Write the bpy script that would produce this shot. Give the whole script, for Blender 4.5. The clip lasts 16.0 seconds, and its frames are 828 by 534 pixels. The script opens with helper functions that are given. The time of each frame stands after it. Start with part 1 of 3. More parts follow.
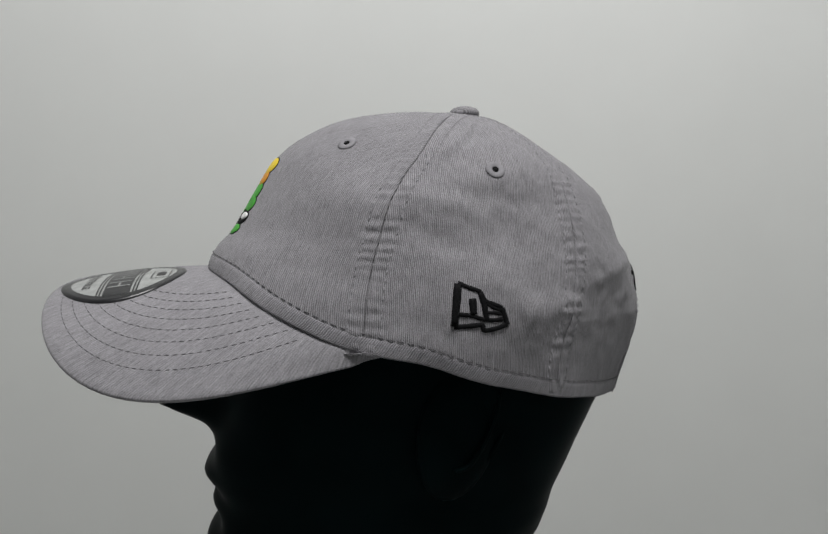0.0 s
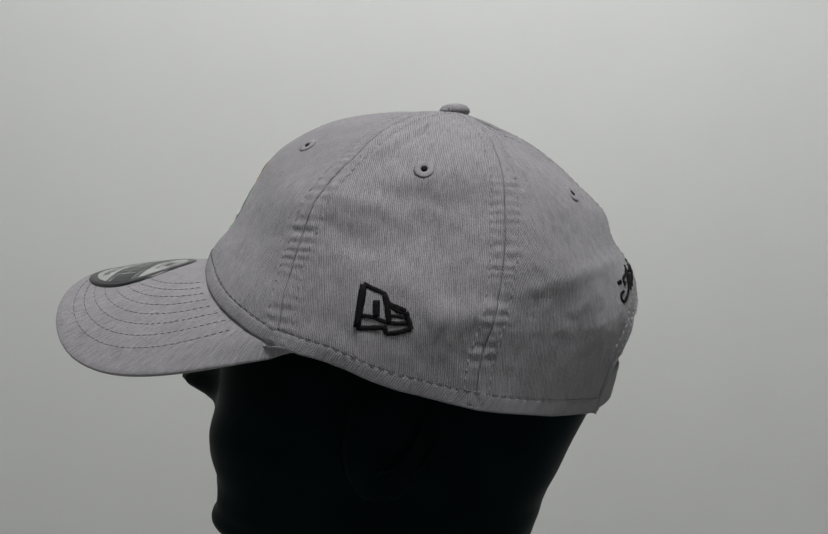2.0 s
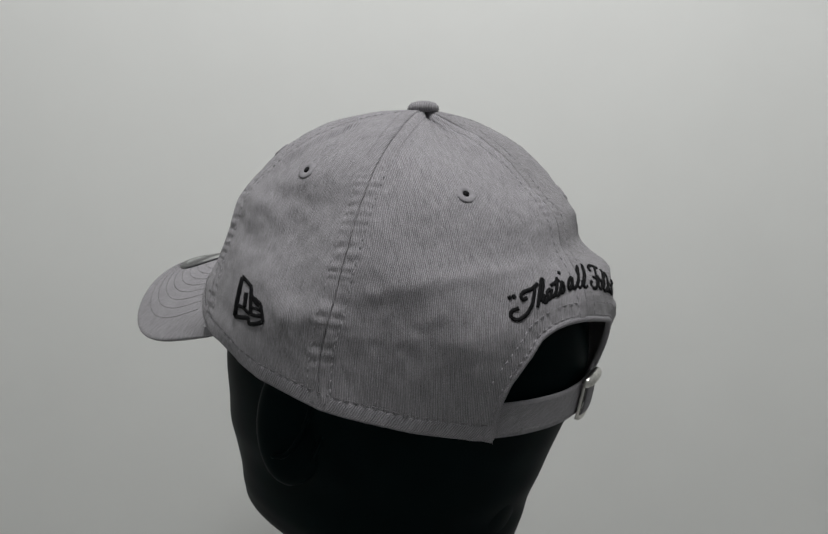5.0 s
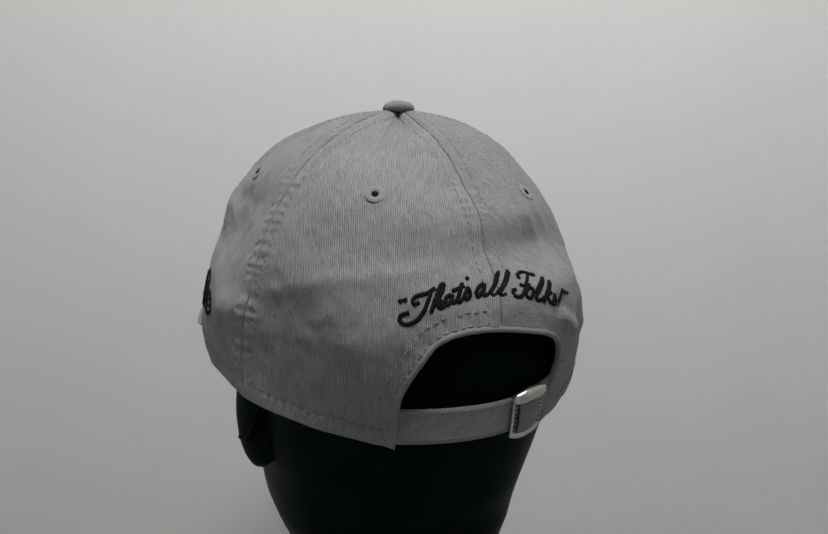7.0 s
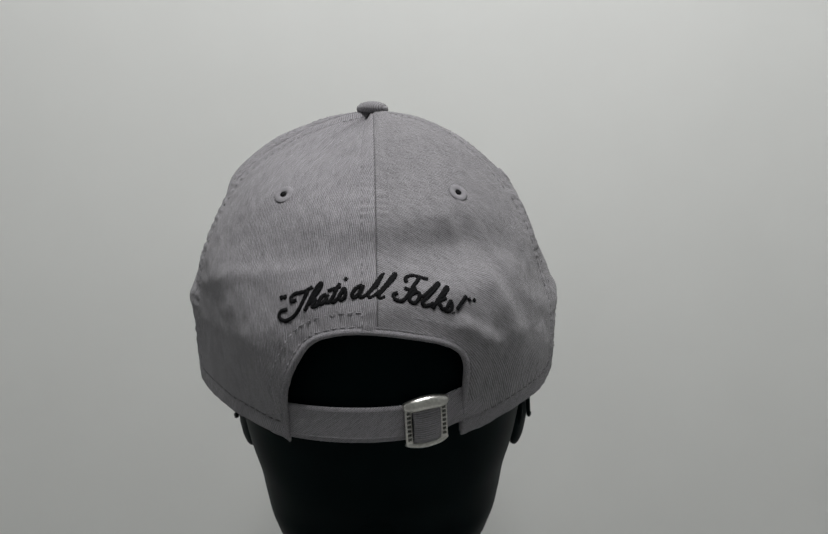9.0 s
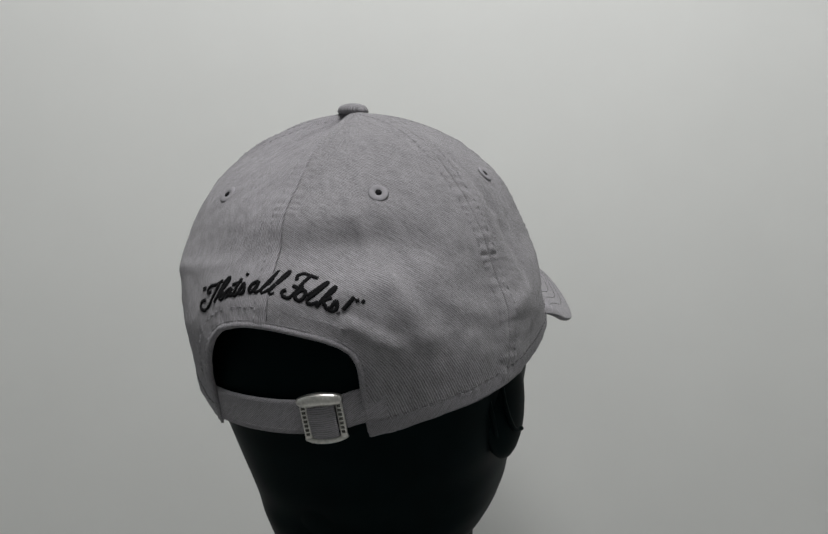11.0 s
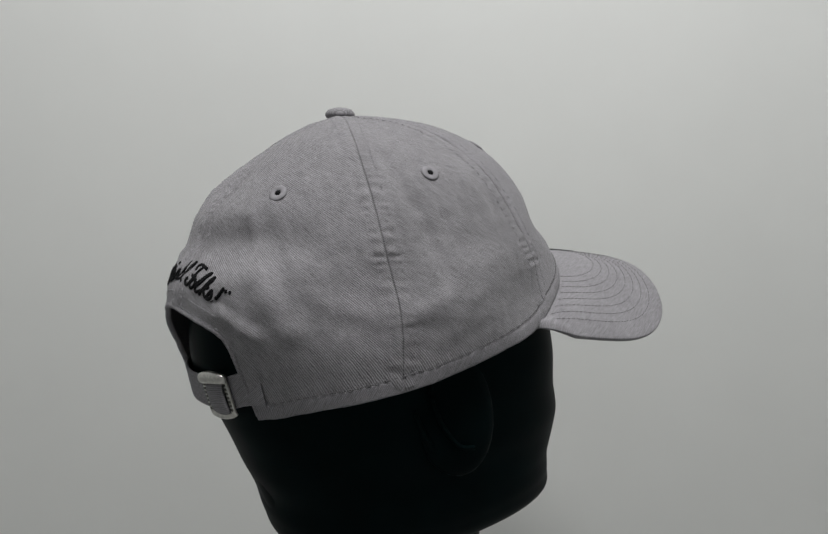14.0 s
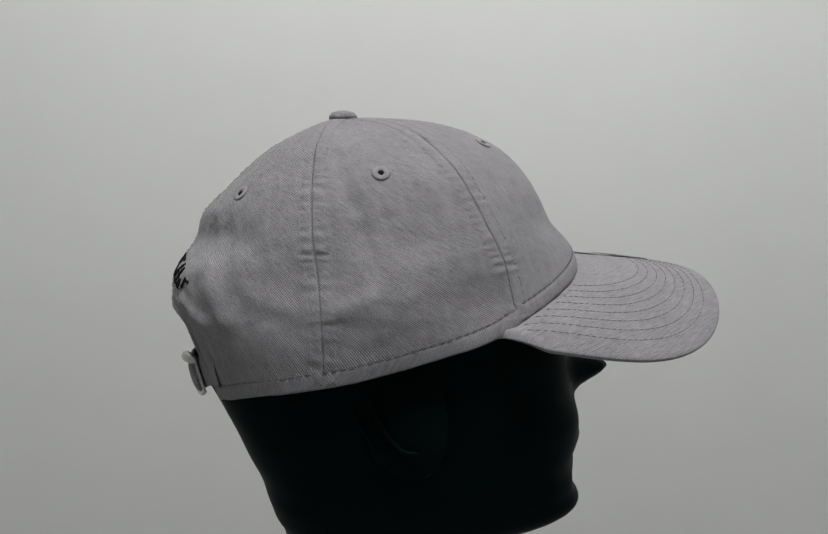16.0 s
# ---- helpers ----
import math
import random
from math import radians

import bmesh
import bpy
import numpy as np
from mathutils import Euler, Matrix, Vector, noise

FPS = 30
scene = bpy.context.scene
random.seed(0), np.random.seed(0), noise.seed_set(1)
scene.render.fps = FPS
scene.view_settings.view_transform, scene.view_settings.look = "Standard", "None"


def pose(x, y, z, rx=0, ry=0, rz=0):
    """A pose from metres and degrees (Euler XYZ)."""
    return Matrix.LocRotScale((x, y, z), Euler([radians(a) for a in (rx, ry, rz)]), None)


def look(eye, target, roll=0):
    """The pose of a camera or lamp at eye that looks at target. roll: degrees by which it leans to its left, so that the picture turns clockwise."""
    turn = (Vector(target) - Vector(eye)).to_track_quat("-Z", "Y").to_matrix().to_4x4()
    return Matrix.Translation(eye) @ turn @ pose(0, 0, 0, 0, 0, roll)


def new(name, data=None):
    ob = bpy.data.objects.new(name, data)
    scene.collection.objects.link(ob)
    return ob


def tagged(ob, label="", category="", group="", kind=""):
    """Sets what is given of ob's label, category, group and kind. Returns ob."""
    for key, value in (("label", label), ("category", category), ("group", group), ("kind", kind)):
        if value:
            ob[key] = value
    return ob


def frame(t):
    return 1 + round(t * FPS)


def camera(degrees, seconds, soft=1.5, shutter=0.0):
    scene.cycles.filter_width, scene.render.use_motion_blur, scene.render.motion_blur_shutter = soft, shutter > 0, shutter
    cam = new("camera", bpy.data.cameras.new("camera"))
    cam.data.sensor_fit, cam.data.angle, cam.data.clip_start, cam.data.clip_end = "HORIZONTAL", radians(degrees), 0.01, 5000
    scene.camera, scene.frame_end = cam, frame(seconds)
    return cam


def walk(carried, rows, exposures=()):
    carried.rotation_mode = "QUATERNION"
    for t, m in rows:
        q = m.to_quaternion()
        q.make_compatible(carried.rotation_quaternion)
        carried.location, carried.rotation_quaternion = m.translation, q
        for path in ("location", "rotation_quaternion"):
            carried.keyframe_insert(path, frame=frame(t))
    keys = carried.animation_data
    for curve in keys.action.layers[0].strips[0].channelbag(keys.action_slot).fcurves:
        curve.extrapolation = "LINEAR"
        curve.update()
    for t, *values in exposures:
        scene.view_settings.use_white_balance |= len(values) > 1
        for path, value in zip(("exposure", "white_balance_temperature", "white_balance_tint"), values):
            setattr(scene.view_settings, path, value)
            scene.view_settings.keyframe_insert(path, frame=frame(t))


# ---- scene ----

from mathutils.bvhtree import BVHTree

# ---------------------------------------------------------------- camera
EYE = 0.29          # eye height over the table
cam = camera(61.55, 16.0)
STAND = pose(0.0051, -0.34, EYE, 90 - 6.08, 0, 0) @ pose(0, 0, 0, 0, 0, -0.16)
walk(cam, [(0.0, STAND), (16.0, STAND)])

# turn of the stand, seconds and degrees
TURNS = [
    (0, 0), (0.5, 5.24), (1, 10.45), (1.5, 15.68), (2, 21.08), (2.5, 26.99), (3, 32.47), (3.5, 38.19), (4, 43.66),
    (4.2, 46.16), (6.3, 67.72), (6.5, 70.05), (7, 75.56), (7.5, 81.12), (8, 86.52), (8.5, 92.5), (9, 98.45),
    (9.5, 104.49), (9.7, 106.89), (11.8, 128.4), (12, 130.62), (12.5, 135.89), (13, 141.56), (13.5, 146.88),
    (14, 152.26), (14.5, 158.12), (15, 163.93), (15.5, 170.12), (16, 175.65),
]
FORWARD = 191.5     # heading of the cap at the start
SIDE = 0.0145       # the cap sits this far off the turning axis

# ---------------------------------------------------------------- light
world = bpy.data.worlds.new("world")
scene.world = world
world.use_nodes = True
world.node_tree.nodes["Background"].inputs["Color"].default_value = (0.9, 0.95, 1.0, 1)
world.node_tree.nodes["Background"].inputs["Strength"].default_value = 0.05


def area(name, m, sx, sy, power, colour):
    d = bpy.data.lights.new(name, "AREA")
    d.shape, d.size, d.size_y, d.energy, d.color = "RECTANGLE", sx, sy, power, colour
    ob = new(name, d)
    ob.matrix_world = m
    return ob


WALL = 0.27         # the wall behind the stand
area("light_panel", look((0.05, -0.36, 1.2), (0.05, 0.08, 0.2)), 0.40, 0.30, 10.1, (1.0, 0.995, 0.985))
scene.view_settings.exposure = 0.0


# ---------------------------------------------------------------- materials
def material(name, rough=0.8, metal=0.0):
    m = bpy.data.materials.new(name)
    m.use_nodes = True
    nt = m.node_tree
    b = nt.nodes["Principled BSDF"]
    b.inputs["Roughness"].default_value, b.inputs["Metallic"].default_value = rough, metal
    return m, nt, b


def node(nt, kind, **inputs):
    n = nt.nodes.new(kind)
    for k, v in inputs.items():
        n.inputs[k.replace("_", " ")].default_value = v
    return n


def ramp(nt, src, stops):
    r = nt.nodes.new("ShaderNodeValToRGB")
    while len(r.color_ramp.elements) < len(stops):
        r.color_ramp.elements.new(0.5)
    for e, (p, c) in zip(r.color_ramp.elements, stops):
        e.position, e.color = p, (*c, 1)
    nt.links.new(src, r.inputs["Fac"])
    return r


def bump(nt, b, height, strength, distance):
    n = node(nt, "ShaderNodeBump", Strength=strength, Distance=distance)
    nt.links.new(height, n.inputs["Height"])
    nt.links.new(n.outputs["Normal"], b.inputs["Normal"])
    return n


def twill(name, colour, angle=62, pitch=0.00072, rib=0.5, strength=0.9):
    """Washed cotton twill: diagonal ribs in metres of the UV map, uneven yarns along them, faded in soft patches."""
    m, nt, b = material(name, 0.95)
    uv = nt.nodes.new("ShaderNodeUVMap")
    mp = nt.nodes.new("ShaderNodeMapping")
    mp.inputs["Rotation"].default_value = (0, 0, radians(angle))
    nt.links.new(uv.outputs["UV"], mp.inputs["Vector"])
    w = node(nt, "ShaderNodeTexWave", Scale=0.314 / pitch, Distortion=2.4, Detail=2.0, Detail_Scale=1.3)
    nt.links.new(mp.outputs["Vector"], w.inputs["Vector"])
    # yarns: long along the rib, thin across it
    mp2 = nt.nodes.new("ShaderNodeMapping")
    mp2.inputs["Scale"].default_value = (1700, 170, 1)
    nt.links.new(mp.outputs["Vector"], mp2.inputs["Vector"])
    yarn = node(nt, "ShaderNodeTexNoise", Scale=1.0, Detail=3.0, Roughness=0.6)
    nt.links.new(mp2.outputs["Vector"], yarn.inputs["Vector"])
    co = nt.nodes.new("ShaderNodeTexCoord")
    fluff = node(nt, "ShaderNodeTexNoise", Scale=1900.0, Detail=3.0)
    patch = node(nt, "ShaderNodeTexNoise", Scale=55.0, Detail=6.0, Roughness=0.7)
    nt.links.new(co.outputs["Object"], fluff.inputs["Vector"])
    nt.links.new(co.outputs["Object"], patch.inputs["Vector"])

    def add(src, weight, to=None):
        n = nt.nodes.new("ShaderNodeMath")
        n.operation = "MULTIPLY_ADD"
        n.inputs[1].default_value = weight
        nt.links.new(src, n.inputs[0])
        if to is None:
            n.inputs[2].default_value = 0.0
        else:
            nt.links.new(to, n.inputs[2])
        return n.outputs[0]
    height = add(yarn.outputs["Fac"], 0.7, add(w.outputs["Fac"], 0.6))
    height = add(fluff.outputs["Fac"], 0.5, height)
    tone = add(w.outputs["Fac"], rib)
    tone = add(yarn.outputs["Fac"], 0.85, tone)
    tone = add(fluff.outputs["Fac"], 0.7, tone)
    tone = add(patch.outputs["Fac"], 0.34, tone)
    mid = 0.5 * (rib + 0.85 + 0.7 + 0.34)
    lo, hi = [c * 0.45 for c in colour], [c * 1.55 for c in colour]
    sc = nt.nodes.new("ShaderNodeMath")
    sc.operation = "SUBTRACT"
    nt.links.new(tone, sc.inputs[0])
    sc.inputs[1].default_value = mid - 0.5
    r = ramp(nt, sc.outputs[0], [(0.08, lo), (0.92, hi)])
    nt.links.new(r.outputs["Color"], b.inputs["Base Color"])
    b.inputs["Sheen Weight"].default_value = 0.12
    b.inputs["Sheen Roughness"].default_value = 0.6
    b.inputs["Specular IOR Level"].default_value = 0.15
    bump(nt, b, height, strength, 0.0003)
    return m


def plain(name, colour, rough=0.7, metal=0.0, grain=300.0, vary=0.15, lift=0.2):
    m, nt, b = material(name, rough, metal)
    co = nt.nodes.new("ShaderNodeTexCoord")
    n = node(nt, "ShaderNodeTexNoise", Scale=grain, Detail=4.0)
    nt.links.new(co.outputs["Object"], n.inputs["Vector"])
    lo, hi = [c * (1 - vary) for c in colour], [min(1, c * (1 + vary)) for c in colour]
    r = ramp(nt, n.outputs["Fac"], [(0.3, lo), (0.7, hi)])
    nt.links.new(r.outputs["Color"], b.inputs["Base Color"])
    bump(nt, b, n.outputs["Fac"], lift, 0.0004)
    return m


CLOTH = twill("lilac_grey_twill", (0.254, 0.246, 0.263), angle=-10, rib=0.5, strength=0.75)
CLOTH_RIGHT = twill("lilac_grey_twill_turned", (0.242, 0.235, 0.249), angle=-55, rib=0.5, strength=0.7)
CLOTH_BRIM = twill("brim_twill", (0.262, 0.254, 0.271), angle=20, pitch=0.0006, rib=0.15, strength=0.4)
CLOTH_EDGE = twill("edge_twill", (0.24, 0.232, 0.249), angle=-50, pitch=0.0006, rib=0.5, strength=0.6)
CLOTH_LOOP = twill("loop_twill", (0.25, 0.242, 0.26), angle=88, pitch=0.0008, rib=0.4)
THREAD = plain("lilac_grey_thread", (0.26, 0.252, 0.27), 0.9)
DARK_THREAD = plain("worn_thread", (0.11, 0.106, 0.114), 0.9)
BLACK_THREAD = plain("black_thread", (0.006, 0.006, 0.007), 0.75, grain=1500.0, vary=0.5, lift=0.6)
BLACK_THREAD.node_tree.nodes["Principled BSDF"].inputs["Specular IOR Level"].default_value = 0.12
BLACK_HEAD = plain("black_satin_plastic", (0.0024, 0.0066, 0.0072), 0.42, grain=40.0, vary=0.2, lift=0.03)
BLACK_HEAD.node_tree.nodes["Principled BSDF"].inputs["Specular IOR Level"].default_value = 0.012
STEEL = plain("brushed_nickel", (0.62, 0.61, 0.58), 0.32, 1.0, grain=900.0)
DARK_STEEL = plain("dark_nickel", (0.12, 0.12, 0.11), 0.45, 1.0, grain=900.0)
STICKER_BLACK = plain("sticker_black", (0.015, 0.015, 0.017), 0.3)
STICKER_SILVER = plain("sticker_silver", (0.36, 0.37, 0.365), 0.45, 0.2)
YELLOW = plain("yellow_thread", (0.75, 0.55, 0.03), 0.6, grain=900.0)
ORANGE = plain("orange_thread", (0.65, 0.27, 0.02), 0.6, grain=900.0)
GREEN = plain("green_thread", (0.05, 0.32, 0.03), 0.6, grain=900.0)
WHITE = plain("white_thread", (0.75, 0.75, 0.75), 0.6, grain=900.0)
PAPER = plain("backdrop_paper", (0.746, 0.755, 0.742), 0.9, grain=9.0, vary=0.015, lift=0.02)
FLOOR = plain("grey_floor", (0.5, 0.5, 0.49), 0.8, grain=9.0, vary=0.1, lift=0.05)
TABLE = plain("grey_board", (0.45, 0.46, 0.455), 0.8, grain=9.0, vary=0.02, lift=0.02)


# ---------------------------------------------------------------- helpers of the build
def mesh_object(name, bm, mat, parent=None, label="", smooth=True):
    me = bpy.data.meshes.new(name)
    bmesh.ops.recalc_face_normals(bm, faces=bm.faces)
    bm.to_mesh(me)
    bm.free()
    me.materials.append(mat)
    for p in me.polygons:
        p.use_smooth = smooth
    ob = new(name, me)
    if parent is not None:
        ob.parent = parent
    if label:
        tagged(ob, label)
    return ob


def part(name, bm, mat, parent, label="", smooth=True):
    return mesh_object(name, bm, mat, parent, label, smooth)


def block(bm, sx, sy, sz, m, bevel=0.0):
    r = bmesh.ops.create_cube(bm, size=1.0, matrix=m @ Matrix.Diagonal((sx, sy, sz, 1)))
    if bevel:
        edges = {e for v in r["verts"] for e in v.link_edges}
        bmesh.ops.bevel(bm, geom=list(edges), offset=bevel, segments=2, profile=0.5, affect="EDGES")


def grid(bm, rows, uvs=None, close_rows=False):
    """Quads between rows of points; rows of one length. uvs: the same, in metres."""
    verts = [[bm.verts.new(p) for p in row] for row in rows]
    lay = bm.loops.layers.uv.verify() if uvs else None
    n = len(rows[0])
    last = len(rows) if close_rows else len(rows) - 1
    for i in range(last):
        i2 = (i + 1) % len(rows)
        for j in range(n - 1):
            ids = ((i, j), (i, j + 1), (i2, j + 1), (i2, j))
            try:
                f = bm.faces.new([verts[a][b] for a, b in ids])
            except ValueError:
                continue
            if lay:
                for lp, (a, b) in zip(f.loops, ids):
                    lp[lay].uv = uvs[a][b]
    return verts


def tube(bm, pts, radius, sides=6, closed=False, flat=1.0, normals=None):
    """A round or flattened cord along points; normals: the way that is flattened."""
    pts = [Vector(p) for p in pts]
    n = len(pts)
    rings = []
    for i, p in enumerate(pts):
        a = pts[i - 1] if (i or closed) else p
        b = pts[(i + 1) % n] if (i < n - 1 or closed) else p
        t = (b - a).normalized()
        up = Vector(normals[i]) if normals else Vector((0, 0, 1))
        if abs(t.dot(up)) > 0.98:
            up = Vector((0, 1, 0))
        s = t.cross(up).normalized()
        u = s.cross(t).normalized()
        r = radius[i] if isinstance(radius, (list, tuple)) else radius
        rings.append([bm.verts.new(p + s * (r * math.cos(k * math.tau / sides)) + u * (r * flat * math.sin(k * math.tau / sides))) for k in range(sides)])
    for i in range(n if closed else n - 1):
        A, B = rings[i], rings[(i + 1) % n]
        for k in range(sides):
            bm.faces.new((A[k], A[(k + 1) % sides], B[(k + 1) % sides], B[k]))
    if not closed:
        bm.faces.new(rings[0][::-1])
        bm.faces.new(rings[-1])


def smooth_line(pts, steps=8, closed=False):
    """Catmull-Rom through points."""
    pts = [Vector(p) for p in pts]
    n, out = len(pts), []
    for i in range(n if closed else n - 1):
        p1, p2 = pts[i], pts[(i + 1) % n]
        p0 = pts[i - 1] if (i or closed) else p1 * 2 - p2
        p3 = pts[(i + 2) % n] if (i < n - 2 or closed) else p2 * 2 - p1
        for k in range(steps):
            t = k / steps
            out.append(0.5 * ((2 * p1) + (p2 - p0) * t + (2 * p0 - 5 * p1 + 4 * p2 - p3) * t * t + (3 * p1 - p0 - 3 * p2 + p3) * t ** 3))
    if not closed:
        out.append(pts[-1])
    return out


def spline(xs, ys):
    """A smooth function through a few values (monotone steps, natural look)."""
    xs, ys = np.array(xs, float), np.array(ys, float)
    h, d = np.diff(xs), np.diff(ys) / np.diff(xs)
    m = np.r_[d[0], (d[:-1] * h[1:] + d[1:] * h[:-1]) / (h[:-1] + h[1:]), d[-1]]

    def f(x):
        x = min(max(x, xs[0]), xs[-1])
        i = min(int(np.searchsorted(xs, x, "right")) - 1, len(xs) - 2)
        t = (x - xs[i]) / h[i]
        return float((1 + 2 * t) * (1 - t) ** 2 * ys[i] + t * (1 - t) ** 2 * h[i] * m[i] + t * t * (3 - 2 * t) * ys[i + 1] + t * t * (t - 1) * h[i] * m[i + 1])
    return f


# ---------------------------------------------------------------- the booth
def build_booth():
    """A pale wall close behind the stand, and plain sides, front, floor and top that close the place."""
    for name, size, at, mat, label in (
            ("wall_back", (1.60, 0.02, 2.20), (0, WALL + 0.01, 0.60), PAPER, "plain pale grey wall close behind the stand"),
            ("wall_left", (0.02, 1.40, 2.20), (-0.81, WALL - 0.70, 0.60), TABLE, "plain grey wall closing the booth"),
            ("wall_right", (0.02, 1.40, 2.20), (0.81, WALL - 0.70, 0.60), TABLE, "plain grey wall closing the booth"),
            ("wall_front", (1.64, 0.02, 2.20), (0, WALL - 1.41, 0.60), TABLE, "plain grey wall closing the booth"),
            ("ceiling", (1.64, 1.44, 0.02), (0, WALL - 0.70, 1.712), TABLE, "plain grey ceiling"),
            ("floor", (1.64, 1.44, 0.02), (0, WALL - 0.70, -0.512), FLOOR, "plain grey floor")):
        bm = bmesh.new()
        block(bm, *size, Matrix.Translation(at))
        tagged(mesh_object(name, bm, mat, smooth=False), label, name.split("_")[0], kind="structure")
    bm = bmesh.new()
    block(bm, 0.20, 0.20, 0.50, Matrix.Translation((0, 0, -0.251)), 0.004)
    tagged(mesh_object("plinth", bm, FLOOR, smooth=False), "plain grey plinth under the mannequin head", "plinth", kind="structure")


# ---------------------------------------------------------------- the crown's form
XC = -0.0265        # the button stands over this
V = [i / 11 for i in range(12)]
FRONT_Z = spline(V, [.0358, .0364, .0360, .0325, .0246, .0150, .0011, -.0143, -.0255, -.040, -.060, -.092])
SIDE_Z = spline(V, [.0358, .0352, .0328, .0272, .0197, .0084, -.004, -.018, -.031, -.047, -.063, -.093])
BACK_Z = spline(V, [.0358, .0347, .0291, .0219, .0122, .0012, -.0086, -.021, -.0335, -.046, -.062, -.092])
# the level sections as waves round the button's axis, in millimetres, from button to hem
WAVES = [
    [0.0, 8.0, 21.8, 38.1, 52.7, 65.1, 73.7, 79.5, 86.0, 89.6, 90.3, 87.1],
    [0.0, 4.3, 7.0, 9.4, 11.5, 11.9, 13.0, 14.5, 14.7, 16.4, 19.1, 23.2],
    [0.0, -0.9, -1.4, -0.7, -0.2, 0.2, -0.2, -0.3, -1.2, -1.6, -2.1, -2.4],
    [0.0, 1.0, 2.4, 4.1, 5.8, 5.7, 6.7, 7.0, 9.3, 9.8, 10.9, 10.7],
    [0.0, 1.3, 2.7, 2.2, 1.0, -0.8, -0.6, -1.2, -0.7, 0.2, 0.1, -0.5],
    [0.0, 1.0, 2.2, 2.5, 2.4, 2.1, 1.5, 2.3, 2.1, 2.0, 1.7, 2.3],
    [0.0, -1.1, -2.6, -2.6, -2.1, -1.0, -0.4, -0.2, -1.0, -0.8, -0.5, -0.1],
    [0.0, 0.6, 0.7, 0.8, 1.1, 0.8, 0.0, 0.2, 1.4, 1.5, 1.5, 2.3],
    [0.0, 0.2, 1.0, 0.8, 0.2, 0.0, -0.4, -0.4, 0.3, -0.2, -0.4, -0.2],
    [0.0, 0.1, 0.3, 0.5, 0.6, 1.0, 0.3, 0.2, 1.1, 0.2, 0.0, -1.1],
    [0.0, 0.0, -0.3, -0.1, -0.2, -0.2, -0.9, -0.3, -0.9, -0.4, 0.4, 0.8],
    [0.0, 0.6, 1.4, 1.3, 0.9, 0.4, 0.8, 1.3, 0.4, -0.6, 0.2, 1.0],
]
STEPS = 600
W_TAB = [[f(i / STEPS) / 1000 for i in range(STEPS + 1)] for f in (spline(V, w) for w in WAVES)]
Z_TAB = [[f(i / STEPS) for i in range(STEPS + 1)] for f in (FRONT_Z, SIDE_Z, BACK_Z)]
W_ALL, Z_ALL = np.array(W_TAB), np.array(Z_TAB)
COLUMNS = {}


def column(theta):
    """Radii and heights down the crown at one heading."""
    key = round(theta * 50)
    if key not in COLUMNS:
        t = radians(key / 50)
        c, s = math.cos(t), math.sin(t)
        basis = [1] + [g(k * t) for k in (1, 2, 3, 4, 5) for g in (math.cos, math.sin)] + [math.cos(6 * t)]
        rad = np.array(basis) @ W_ALL
        z = c * c * (Z_ALL[0] if c > 0 else Z_ALL[2]) + s * s * Z_ALL[1]
        COLUMNS[key] = (c, s, rad.tolist(), z.tolist())
    return COLUMNS[key]


def crown_raw(theta, v):
    """A place on the crown: theta in degrees from the brim to the wearer's left, v from button to hem."""
    c, s, rad, z = column(theta)
    k = min(max(v, 0.0), 1.0) * STEPS
    i = min(int(k), STEPS - 1)
    f = k - i
    r = rad[i] + (rad[i + 1] - rad[i]) * f
    return Vector((XC + r * c, r * s, z[i] + (z[i + 1] - z[i]) * f))


def crown_width(v):
    """Metres for a degree."""
    i = int(min(v, 1.0) * STEPS)
    return (W_TAB[0][i] + 0.0005) * math.pi / 180


